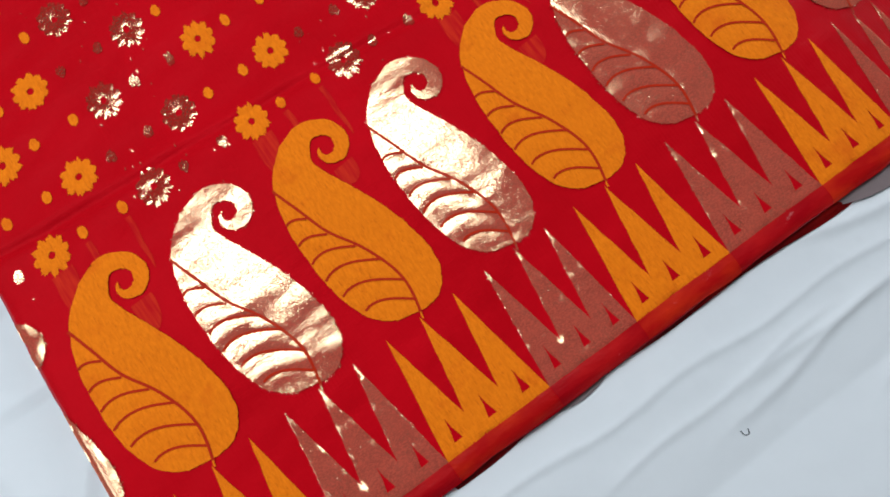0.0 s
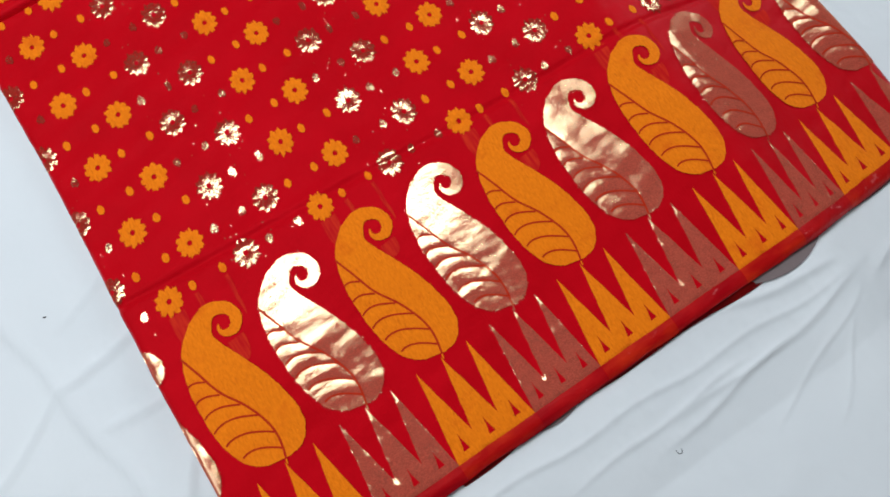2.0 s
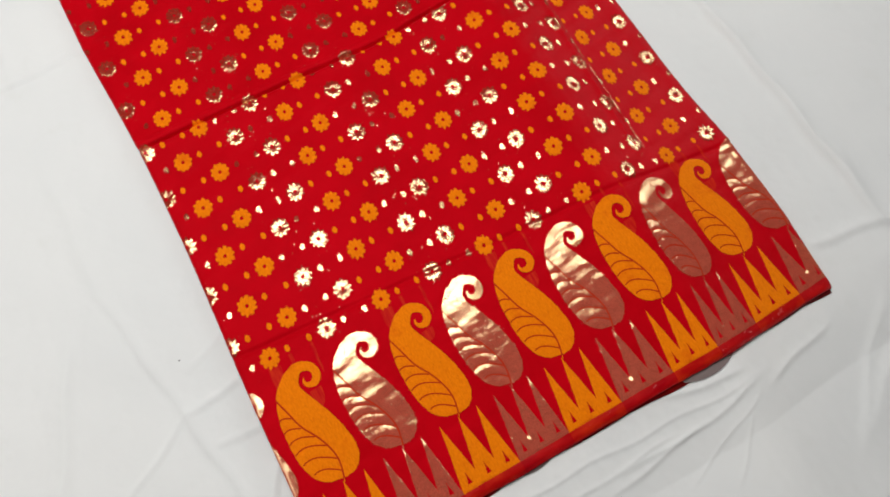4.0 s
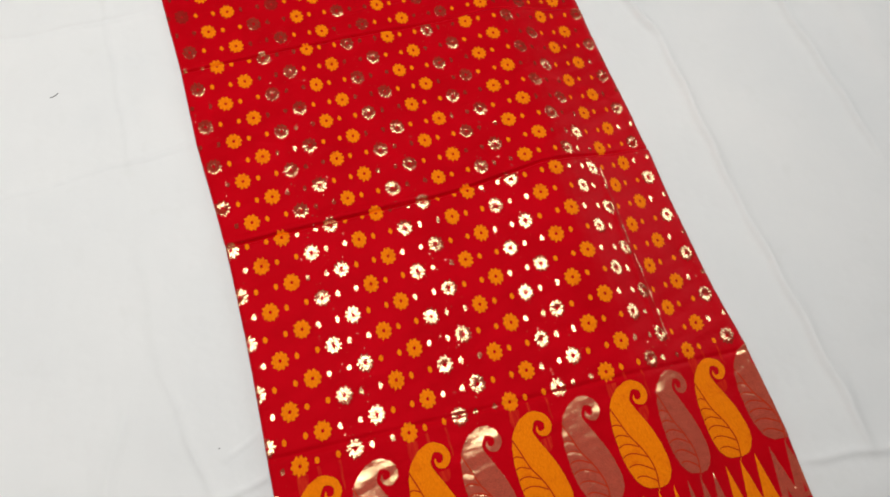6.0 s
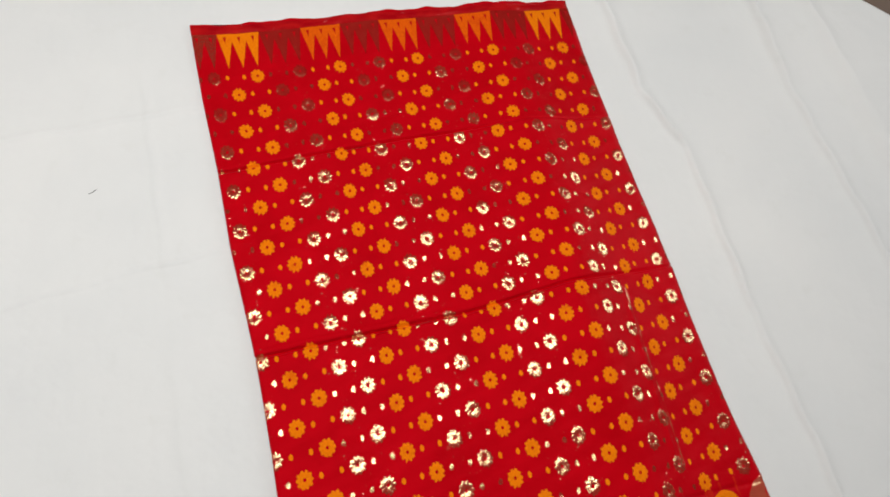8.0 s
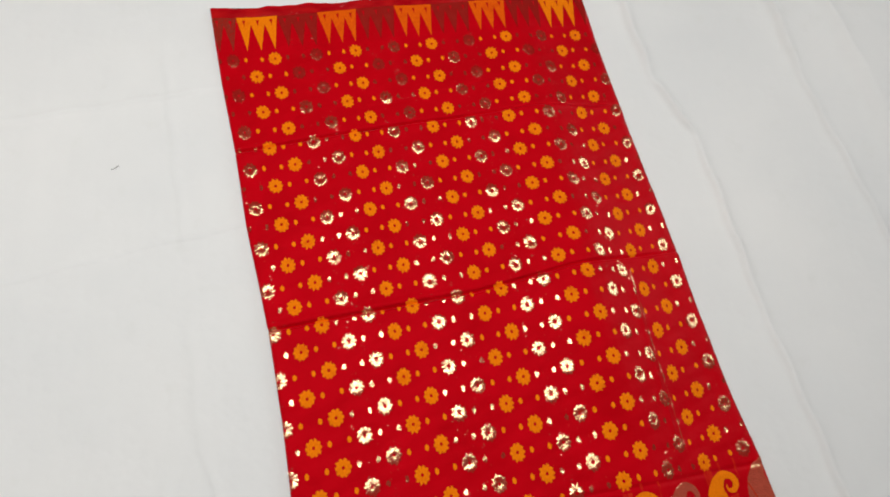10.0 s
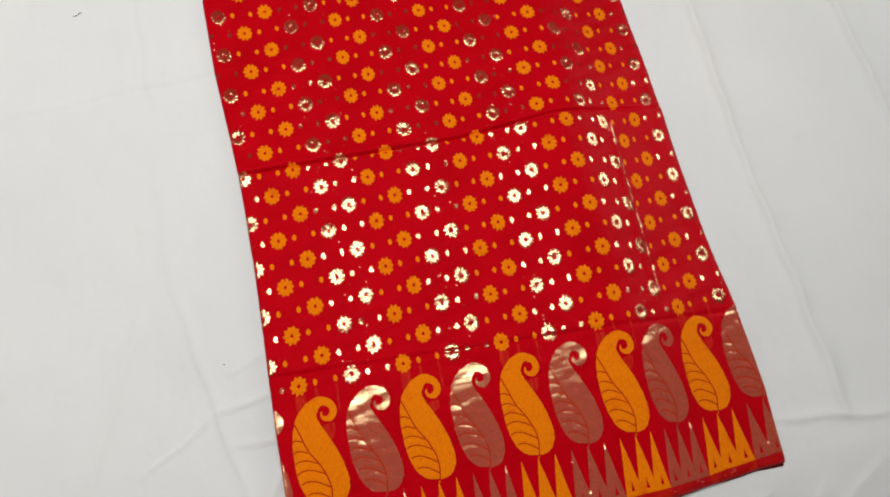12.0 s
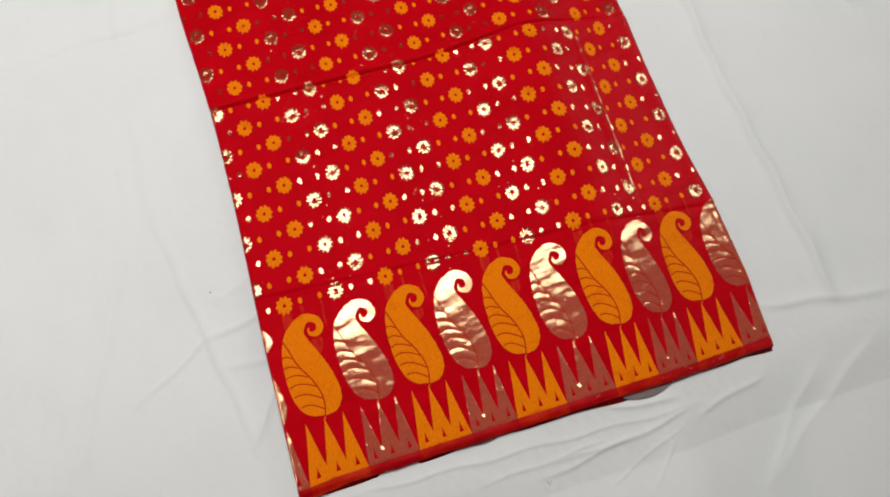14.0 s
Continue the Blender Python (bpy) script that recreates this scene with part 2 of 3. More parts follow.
def drape(x, y):
    """Height of the saree's upper face: pressed fold lines, panels between them, ripples and rolled edges."""
    x, y = np.asarray(x, float), np.asarray(y, float)
    z = bed(x, y) + edge_lift(x, y) + 0.0006 * waves(x, y, 0.16, 0.065, 9, 3) * np.clip((y - 0.02) / 0.12, 0.4, 1) + 0.00013 * waves(x, y, 0.075, 0.028, 11, 5)
    # three pressed folds across the cloth and the panels that rise to them
    upper = 0.724 + 0.003 * np.sin(9 * x)
    middle = 0.435 + 0.012 * np.clip((x - 0.24) / 0.15, 0, 1)
    lower = 0.160 - 0.055 * x
    fold = lambda d, w: np.exp(-(d / w) ** 2)
    step = lambda d, w: 0.5 + 0.5 * np.tanh(d / w)
    z += 0.0026 * groove(y - upper, 0.030) + 0.0012 * step(upper - y, 0.0015) - 0.0060 * fold(y - upper - 0.002, 0.0021) * np.clip((0.42 - x) / 0.15, 0.15, 1)
    z += 0.0030 * groove(y - middle, 0.035) + 0.0014 * step(middle - y, 0.0015) - 0.0068 * fold(y - middle - 0.002, 0.0021) * np.clip((0.62 - x) / 0.3, 0.3, 1)
    z += 0.0010 * fold(y - middle - 0.010, 0.003) * np.clip((0.30 - x) / 0.1, 0, 1)
    z += 0.0016 * groove(y - lower, 0.025) - 0.0016 * fold(y - lower + 0.003, 0.0032)
    z -= 0.0010 * fold(y - 0.775 - 0.1 * (x - 0.2), 0.003) * fold(x - 0.25, 0.12)
    # a slanting pull, a long soft fold up the cloth and the tuck along the squeezed stripe
    z += 0.0010 * groove(y - 0.60 + 0.36 * (x + 0.03), 0.006) * np.clip((0.16 - x) / 0.05, 0, 1)
    z -= 0.0013 * groove(x - 0.142, 0.004) * np.clip((y - 0.35) / 0.1, 0, 1)
    tuck = np.clip((0.43 - y) / 0.05, 0, 1) * np.clip((y - 0.15) / 0.05, 0, 1)
    z += 0.0022 * groove(x - 0.473 - 0.045 * (y - 0.3), 0.005) * tuck
    z -= 0.0010 * groove(y - 0.62 + 0.5 * (x - 0.40), 0.005) * np.clip((x - 0.33) / 0.06, 0, 1)
    # rolled edges
    left = np.clip(1 - (x - left_edge(y)) / 0.005, 0, 1)
    right = np.clip(1 - (right_edge(y) - x) / 0.012, 0, 1)
    hem = np.clip(1 - (y - HEM_V) / 0.006, 0, 1)
    z -= 0.0020 * left ** 2 + 0.0030 * right ** 2 + 0.0028 * hem ** 2
    return z


# ---- mesh helpers ----
def mesh_object(name, verts, faces, material, parent=None, label="", smooth=True):
    me = bpy.data.meshes.new(name)
    me.from_pydata([tuple(map(float, p)) for p in verts], [], [tuple(map(int, f)) for f in faces])
    if smooth:
        me.polygons.foreach_set("use_smooth", [True] * len(me.polygons))
    me.materials.append(material)
    me.update()
    ob = new(name, me)
    if parent is not None:
        ob.parent = parent
    return tagged(ob, label=label)


def grid_faces(rows, cols):
    i = np.arange(rows - 1)[:, None] * cols + np.arange(cols - 1)[None, :]
    i = i.ravel()
    return np.stack([i, i + 1, i + cols + 1, i + cols], 1)


def box(name, low, high, material, label="", category="", kind="structure"):
    (x0, y0, z0), (x1, y1, z1) = low, high
    verts = [(x, y, z) for z in (z0, z1) for y in (y0, y1) for x in (x0, x1)]
    faces = [(0, 2, 3, 1), (4, 5, 7, 6), (0, 1, 5, 4), (2, 6, 7, 3), (0, 4, 6, 2), (1, 3, 7, 5)]
    return tagged(mesh_object(name, verts, faces, material, smooth=False), label=label, category=category, kind=kind)


def spline(points, closed=False, steps=6):
    """A smooth curve through a few design points."""
    p = np.array(points, float)
    n = len(p)
    out = []
    for i in range(n if closed else n - 1):
        if closed:
            a, b, c, d = (p[(i + k) % n] for k in (-1, 0, 1, 2))
        else:
            a, b, c, d = (p[min(max(i + k, 0), n - 1)] for k in (-1, 0, 1, 2))
        for t in np.arange(steps) / steps:
            out.append(0.5 * (2 * b + (c - a) * t + (2 * a - 5 * b + 4 * c - d) * t ** 2 + (3 * b - a - 3 * c + d) * t ** 3))
    if not closed:
        out.append(p[-1])
    return np.array(out)


import collections
from mathutils.geometry import delaunay_2d_cdt


def filled(outlines, spacing):
    """Triangles that fill the first outline, less the others, with inner points so that it can follow the drape."""
    pts, edges = [], []
    for line in outlines:
        first = len(pts)
        pts += [tuple(q) for q in line]
        edges += [(first + k, first + (k + 1) % len(line)) for k in range(len(line))]
    a = np.array(outlines[0])
    low, high = a.min(0), a.max(0)
    for gx in np.arange(low[0], high[0], spacing):
        for gy in np.arange(low[1], high[1], spacing):
            pts.append((gx + 0.13 * spacing, gy + 0.17 * spacing))
    v, _, f, *_ = delaunay_2d_cdt([Vector(q) for q in pts], edges, [], 0, 1e-6)
    v = np.array([tuple(q) for q in v])

    def inside(q, line):
        line = np.array(line)
        x0, y0 = line.T
        x1, y1 = np.roll(line, -1, 0).T
        cut = (y0 > q[1]) != (y1 > q[1])
        return (np.count_nonzero(cut & (q[0] < (x1 - x0) * (q[1] - y0) / np.where(cut, y1 - y0, 1) + x0)) % 2) == 1

    keep = []
    for face in f:
        mid = v[list(face)].mean(0)
        if inside(mid, outlines[0]) and not any(inside(mid, line) for line in outlines[1:]):
            keep.append(face)
    return v, keep


def laid(s, v, lift):
    """Points of the cloth's upper face, lifted by the thread's thickness."""
    x, y = plan(s, v)
    return np.stack([x, y, drape(x, y) + lift], -1)


def motif(name, shape, s, v, material, parent, lift=0.0004, flip=1.0, label="", rise=0.0):
    pts, faces = shape
    return mesh_object(name, laid(s + pts[:, 0], v + flip * pts[:, 1], lift + rise), faces if flip > 0 else [tuple(reversed(f)) for f in faces],
                       material, parent, label)


def ribbon(name, line, width, s, v, material, parent, lift=0.00095):
    """A thin thread line along a curve in the cloth."""
    line = np.array(line)
    d = np.gradient(line, axis=0)
    d /= np.linalg.norm(d, axis=1, keepdims=True) + 1e-12
    side = np.stack([-d[:, 1], d[:, 0]], 1) * (np.asarray(width) / 2)
    both = np.concatenate([line + side, line - side])
    n = len(line)
    faces = [(k, k + n, k + n + 1, k + 1) for k in range(n - 1)]
    return mesh_object(name, laid(s + both[:, 0], v + both[:, 1], lift), faces, material, parent)


# ---- room: floor, walls and ceiling that close the place ----
box("floor", (-2.2, -2.0, -0.16), (2.8, 3.2, -0.080), FLOOR, "brown polished floor under the white sheet", "floor")
box("ceiling", (-2.2, -2.0, 2.05), (2.8, 3.2, 2.15), WALL, "plain painted ceiling", "ceiling")
box("wall_north", (-2.2, 3.2, -0.16), (2.8, 3.3, 2.15), WALL, "plain painted plaster wall", "wall")
box("wall_south", (-2.2, -2.1, -0.16), (2.8, -2.0, 2.15), WALL, "plain painted plaster wall", "wall")
box("wall_west", (-2.3, -2.1, -0.16), (-2.2, 3.3, 2.15), WALL, "plain painted plaster wall", "wall")
box("wall_east", (2.8, -2.1, -0.16), (2.9, 3.3, 2.15), WALL, "plain painted plaster wall", "wall")

# ---- white sheet ----
# creases: from x, y to x, y, height in mm, half width in mm
LEFT_CREASES = [
    (-0.45, 0.575, -0.20, 0.600, 0.9, 4), (-0.20, 0.600, -0.07, 0.606, 1.4, 3.5), (-0.42, 0.845, -0.09, 0.852, 1.5, 7), (-0.168, 0.95, -0.160, 0.60, 0.9, 9), (-0.16, 0.47, -0.157, 0.30, 1.0, 16),
    (-0.157, 0.30, -0.085, -0.02, 1.2, 8), (-0.31, -0.02, -0.20, 0.28, 1.6, 12), (-0.22, 0.072, -0.115, 0.135, 1.3, 3),
    (-0.118, 0.130, -0.05, 0.146, 1.2, 5), (-0.10, 0.175, -0.05, 0.200, 0.9, 3), (-0.105, 0.092, -0.05, 0.085, 0.9, 4),
    (-0.09, -0.01, -0.047, 0.05, 1.4, 6),
]
RIGHT_CREASES = [
    (0.159, -0.135, 0.323, -0.129, 1.0, 2.5),
    (0.255, -0.137, 0.353, -0.133, 1.2, 3.5),
    (0.020, -0.101, 0.440, -0.120, 1.0, 2.5),
    (0.235, -0.150, 0.443, -0.123, 1.5, 3.5),
    (0.356, -0.205, 0.413, -0.153, 0.8, 1.6),
    (0.316, -0.181, 0.432, -0.136, 0.8, 2),
    (0.457, -0.133, 0.564, -0.115, 2.0, 5),
    (0.650, -0.116, 0.521, -0.242, 1.6, 7),
    (0.739, -0.109, 0.518, -0.248, 1.6, 8),
    (0.33, -0.09, 0.43, -0.108, 1.6, 4),
    (0.602, -0.028, 0.79, -0.059, 2.8, 6),
    (0.70, -0.05, 0.717, 0.07, 1.5, 8),
]
LONG_FOLDS = [
    (0.645, 1.08, 0.652, 0.766, 3.0, 9), (0.652, 0.766, 0.69, 0.657, 2.8, 6), (0.69, 0.657, 0.688, 0.35, 2.4, 7), (0.688, 0.35, 0.706, -0.03, 2.2, 7),
    (0.955, 1.05, 0.937, 0.745, 3.2, 10), (0.937, 0.745, 0.96, 0.36, 2.2, 8), (1.07, 1.0, 1.06, 0.5, 3.0, 22),
]


def sheet_height(x, y):
    z = bed(x, y) - 0.0068 - 0.011 * np.clip((-0.08 - y) / 0.09, 0, 1) ** 1.5 + 0.0010 * waves(x, y, 0.5, 0.4, 7, 11) + 0.0004 * waves(x, y, 0.12, 0.12, 9, 12) + 0.00012 * waves(x, y, 0.035, 0.035, 11, 13)
    for n, (x0, y0, x1, y1, high, wide) in enumerate(LEFT_CREASES + RIGHT_CREASES + LONG_FOLDS):
        if n < len(LEFT_CREASES):
            high, wide = 1.7 * high, 0.6 * wide
        elif n < len(LEFT_CREASES) + len(RIGHT_CREASES):
            high = 0.85 * high
        else:
            high = 2.5 * high
        dx, dy = x1 - x0, y1 - y0
        long = math.hypot(dx, dy)
        along = ((x - x0) * dx + (y - y0) * dy) / long ** 2
        off = ((x - x0) * dy - (y - y0) * dx) / long + 0.0018 * np.sin(along * long * 60 + n)
        fade = np.clip(np.minimum(along + 0.12, 1.12 - along) / 0.3, 0, 1)
        fade = fade * fade * (3 - 2 * fade)
        wide = wide / 1000
        # one steep flank and one long flank, as cloth that was folded once
        flank = np.where(off > 0, np.exp(-(off / wide) ** 2), np.exp(-np.abs(off) / (1.5 * wide)))
        z = z + 1.35 * high / 1000 * fade * flank
    # pressed flat under the saree
    inward = np.minimum.reduce([x - left_edge(y), right_edge(y) - x, y - HEM_V, 0.97 - y])
    under, clear = np.clip(inward / 0.02, 0, 1), np.clip(-inward / 0.03, 0, 1)
    return np.minimum(z, bed(x, y) - 0.0045 - 0.003 * under + 0.012 * clear)


def make_backdrop_sheet():
    xs = np.concatenate([np.linspace(-1.5, -0.5, 14)[:-1], np.arange(-0.5, 0.0, 0.0036), np.arange(0.0, 0.5, 0.002), np.arange(0.5, 1.25, 0.0036), np.linspace(1.25, 1.30, 6)[1:]])
    ys = np.concatenate([np.linspace(-1.3, -0.34, 12)[:-1], np.arange(-0.34, -0.22, 0.0036), np.arange(-0.22, -0.08, 0.0018), np.arange(-0.08, 1.18, 0.0036), np.linspace(1.18, 2.4, 16)[1:]])
    x, y = np.meshgrid(xs, ys)
    z = sheet_height(x, y)
    # beyond the padding the sheet falls to the floor
    fall = np.maximum.reduce([(-0.75 - x) / 0.5, (-0.55 - y) / 0.5, (y - 1.6) / 0.6, (x - 1.12) / 0.18])
    fall = np.clip(fall, 0, 1)
    fall = fall * fall * (3 - 2 * fall)
    z = z * (1 - fall) - 0.0775 * fall
    # the far border of the sheet runs aslant
    border = np.clip(1.19 - 0.87 * (y - 0.914), 1.10, 1.6)
    x = np.where(x > 1.05, 1.05 + (x - 1.05) * (border - 1.05) / 0.25, x)
    me = bpy.data.meshes.new("backdrop_sheet")
    me.from_pydata(np.stack([x, y, z], -1).reshape(-1, 3).tolist(), [], grid_faces(len(ys), len(xs)).tolist())
    me.polygons.foreach_set("use_smooth", [True] * len(me.polygons))
    me.materials.append(SHEET)
    ob = new("backdrop_sheet", me)
    thick = ob.modifiers.new("thickness", "SOLIDIFY")
    thick.thickness, thick.offset = 0.0012, -1
    return tagged(ob, "white cotton sheet spread flat on the floor with soft creases", "sheet")


make_backdrop_sheet()

# ---- the saree ----
saree = tagged(new("saree"), "folded red silk saree woven with gold and orange paisleys", "saree")


def make_cloth():
    nx, ny = 300, 760
    u, w = np.meshgrid(np.linspace(0, 1, nx), np.linspace(0, 1, ny))
    x = -0.05 + 0.61 * u
    for _ in range(3):
        top = plan_free(x, TOP_V + 0 * x)[1] + 0.0020 * np.sin(31 * x) + 0.0016 * np.sin(83 * x + 1) + 0.0008 * np.sin(190 * x) + 0.003 * np.clip((x - 0.2) / 0.2, 0, 1)
        low = HEM_V + 0.0008 * np.sin(23 * x + 0.5) + 0.0005 * np.sin(71 * x)
        y = low + (top - low) * w
        x = left_edge(y) + (right_edge(y) - left_edge(y)) * u
    z = drape(x, y)
    verts = np.stack([x, y, z], -1).reshape(-1, 3)
    faces = grid_faces(ny, nx).tolist()
    # folded flanks: the border is turned down to the layers below
    ring = [k for k in range(nx)] + [r * nx + nx - 1 for r in range(1, ny)] + [(ny - 1) * nx + k for k in range(nx - 2, -1, -1)] + [r * nx for r in range(ny - 2, 0, -1)]
    skirt = verts[ring].copy()
    centre = np.array([0.25, 0.45])
    skirt[:, :2] += (centre - skirt[:, :2]) * 0.002
    skirt[:, 2] -= 0.0016
    base = len(verts)
    verts = np.concatenate([verts, skirt])
    m = len(ring)
    faces += [(ring[k], base + k, base + (k + 1) % m, ring[(k + 1) % m]) for k in range(m)]
    return mesh_object("cloth", verts, faces, RED, saree, "red silk with pressed fold lines")


make_cloth()


def make_layer(depth, out, seed):
    """One of the folded layers below, a little larger and uneven along its border."""
    nx, ny = 120, 60
    u, w = np.meshgrid(np.linspace(0, 1, nx), np.linspace(0, 1, ny))
    rng = np.random.default_rng(seed)
    a, b, c = rng.uniform(0, 6.28, 3)
    x = -0.05 + 0.61 * u
    for _ in range(3):
        top = plan_free(x, TOP_V + 0 * x)[1] + 0.002 * np.sin(17 * x + a)
        low = HEM_V - out * (0.4 + 0.6 * np.sin(21 * x + a) + 0.35 * np.sin(53 * x + b))
        y = low + (top - low) * w
        x = left_edge(y) + 0.001 + (right_edge(y) - left_edge(y) - 0.002) * u
    droop = 0.0012 * np.clip(1 - w * 40, 0, 1) * (1 + np.sin(37 * x + c))
    z = bed(x, y) + edge_lift(x, y) - depth - droop - 0.0004
    top = np.stack([x, y, z], -1).reshape(-1, 3)
    low = top - (0, 0, 0.0007)
    faces = grid_faces(ny, nx)
    n = len(top)
    ring = [k for k in range(nx)] + [r * nx + nx - 1 for r in range(1, ny)] + [(ny - 1) * nx + k for k in range(nx - 2, -1, -1)] + [r * nx for r in range(ny - 2, 0, -1)]
    m = len(ring)
    sides = [(ring[k], n + ring[k], n + ring[(k + 1) % m], ring[(k + 1) % m]) for k in range(m)]
    return mesh_object("folded_layer", np.concatenate([top, low]), faces.tolist() + (faces[:, ::-1] + n).tolist() + sides, FOLD_SHADED, saree, "folded layer of the red saree below, shade put into its colour")


# real layers, but their dark red carries the shadow line under the hem
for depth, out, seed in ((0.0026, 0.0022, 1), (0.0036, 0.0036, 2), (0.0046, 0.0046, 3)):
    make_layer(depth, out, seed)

# motif outlines, in metres about their own origin
LEFT_SIDE = [(-11.6, 3.0), (-21, 10.5), (-27, 22), (-31, 38), (-32.5, 58), (-31.5, 82), (-26.5, 102), (-20, 113), (-11, 122)]
RIGHT_SIDE = [(4, 93), (10, 80), (17, 63), (22, 47), (25, 30), (24.5, 17), (20, 7), (12.5, 1.2), (4, -0.2)]


def paisley_outline():
    turn = np.radians(np.linspace(117, -207, 34))
    r = np.interp(-np.degrees(turn), (-117, -79, -29, 21, 54, 88, 122, 164, 207), (22.6, 17.4, 14.4, 13.5, 13, 11.4, 9, 6.4, 4.2))
    outer = np.stack([11.5 + r * np.cos(turn), 107 + r * np.sin(turn)], 1)
    back = np.radians(np.linspace(-150, 205, 32))
    q = np.interp(np.degrees(back), (-150, -121, -55, 5, 70, 118, 165, 205), (4.0, 5, 5, 5.2, 7.2, 9.3, 9.4, 12.0))
    inner = np.stack([11.5 + q * np.cos(back), 107 + q * np.sin(back)], 1)
    line = np.concatenate([spline(LEFT_SIDE), outer, inner, spline(RIGHT_SIDE)])
    rag = np.random.default_rng(4).normal(0, 0.16, line.shape)
    return (line + rag) / 1000


PAISLEY = filled([paisley_outline()], 0.0016)
VEIN = spline([(-27, 102.5), (-21.4, 85.7), (-15, 66), (-4.6, 47.8), (2.3, 29.5), (3.8, 15), (0.8, -1)]) / 1000
RIBS = [((-31.6, 81.5), (-20.2, 78.4)), ((-32.3, 68), (-15.8, 64.5)), ((-31.8, 55.4), (-7.0, 50)), ((-30.9, 43.3), (0, 36)), ((-28, 31), (3.6, 19.5)), ((-22.5, 17.4), (3.2, 6.5))]


def rib_rise(pts):
    """The cells between a paisley's ribs stand a little proud of the sunk thread lines."""
    x, y = pts[:, 0] * 1000, pts[:, 1] * 1000
    rise = np.zeros(len(pts))
    for (x0, y0), (x1, y1) in RIBS:
        t = np.clip((x - x0) / (x1 - x0), 0, 1)
        d = y - (y0 + (y1 - y0) * t + 0.16 * (x1 - x0) * np.sin(np.pi * t ** 0.8))
        near = (x > x0 - 1) & (x < x1 + 1)
        rise -= near * 0.00050 * np.exp(-np.where(d < 0, np.abs(d) / 2.6, np.abs(d) / 1.2))
    off = np.min(np.hypot(x[:, None] - VEIN[None, :, 0] * 1000, y[:, None] - VEIN[None, :, 1] * 1000), 1)
    return np.maximum(rise - 0.00035 * np.exp(-off / 2.0), -0.0006)


PAISLEY_RISE = rib_rise(PAISLEY[0])


def tooth_group(count, height, notch):
    """Temple teeth that stand on one base, with small open notches."""
    half = COL
    wide = 2 * half / 3
    line = [(-half, 0.0)]
    for k in range(count):
        mid = -half + (k + 0.5) * wide
        line += [(mid - wide / 2, 0.0 if k == 0 else 0.22 * height), (mid, height)] if k else [(mid, height)]
    line += [(half, 0.0)]
    outline = []
    for a, b in zip(line, line[1:] + line[:1]):
        for t in np.arange(8) / 8:
            outline.append((a[0] + (b[0] - a[0]) * t, a[1] + (b[1] - a[1]) * t))
    holes = []
    if notch:
        for k in range(count):
            mid = -half + (k + 0.5) * wide
            holes.append([(mid - 0.0026, 0.006), (mid + 0.0026, 0.006), (mid + 0.0006, 0.014), (mid, 0.0195), (mid - 0.0008, 0.013)])
    rag = np.random.default_rng(8).normal(0, 0.00014, (len(outline), 2))
    lean = np.array([(-0.0013 * y / height, 0.0) for x, y in outline])
    return filled([np.array(outline) + rag + lean] + holes, 0.003)


TEETH = tooth_group(3, 0.0705, True)
# the edges of the teeth are drawn down into the red ground
TEETH_EDGES = collections.Counter(tuple(sorted((f[i], f[i - 1]))) for f in TEETH[1] for i in range(len(f)))
TEETH_RISE = np.zeros(len(TEETH[0]))
TEETH_RISE[[v for e, count in TEETH_EDGES.items() if count == 1 for v in e]] = -0.00025
TOP_TEETH = tooth_group(3, 0.066, True)


def flower_shape(seed, rag):
    """A ten-petalled flower with an open eye and ends frayed along the warp."""
    rng = np.random.default_rng(seed)
    n = 120
    a = np.linspace(0, 2 * np.pi, n, endpoint=False)
    petal = 0.76 + 0.24 * np.abs(np.cos(5 * a + 0.2)) ** 0.7
    fray = rng.normal(0, rag, n) * (0.35 + np.abs(np.sin(a)))
    r = petal + fray
    hole = 0.19 + rng.normal(0, 0.015, n)
    rings = [hole + (r - hole) * k for k in (0, 0.16, 0.4, 0.65, 0.85, 1)]
    pts = np.concatenate([np.stack([0.0104 * q * np.cos(a), 0.0121 * q * np.sin(a)], 1) for q in rings])
    faces = [(j * n + k, (j + 1) * n + k, (j + 1) * n + (k + 1) % n, j * n + (k + 1) % n) for j in range(5) for k in range(n)]
    return pts, faces


# the rim and the eye of a flower are pulled down into the cloth, each petal swells a little
RING_RISE = (-0.00022, 0.0, 0.00005, 0.00006, 0.0, -0.00030)
FLOWER_RISE = np.concatenate([h + max(h, 0) * 1.5 * np.abs(np.cos(5 * np.linspace(0, 2 * np.pi, 120, endpoint=False) + 0.2)) for h in RING_RISE])


def dot_shape(seed, rag):
    rng = np.random.default_rng(seed)
    n = 18
    a = np.linspace(0, 2 * np.pi, n, endpoint=False)
    r = 1 + rng.normal(0, rag, n)
    pts = np.concatenate([np.stack([0.0027 * q * np.cos(a), 0.0042 * q * np.sin(a)], 1) for q in (r * 0.1, r * 0.6, r)])
    faces = [(j * n + k, (j + 1) * n + k, (j + 1) * n + (k + 1) % n, j * n + (k + 1) % n) for j in range(2) for k in range(n)] + [tuple(range(n))]
    return pts, faces


FLOWERS = {False: [flower_shape(k, 0.045) for k in range(5)], True: [flower_shape(k + 20, 0.05) for k in range(5)]}
DOTS = {False: [dot_shape(k, 0.06) for k in range(4)], True: [dot_shape(k + 20, 0.14) for k in range(4)]}


def is_gold(column):
    return (column + 0.5) % 4 >= 2


def visible(s, v, margin):
    """Whether a motif at (s, v) still shows on the upper face."""
    x, y = plan_free(s, v)
    return left_edge(y) - margin < x < right_edge(y) + margin


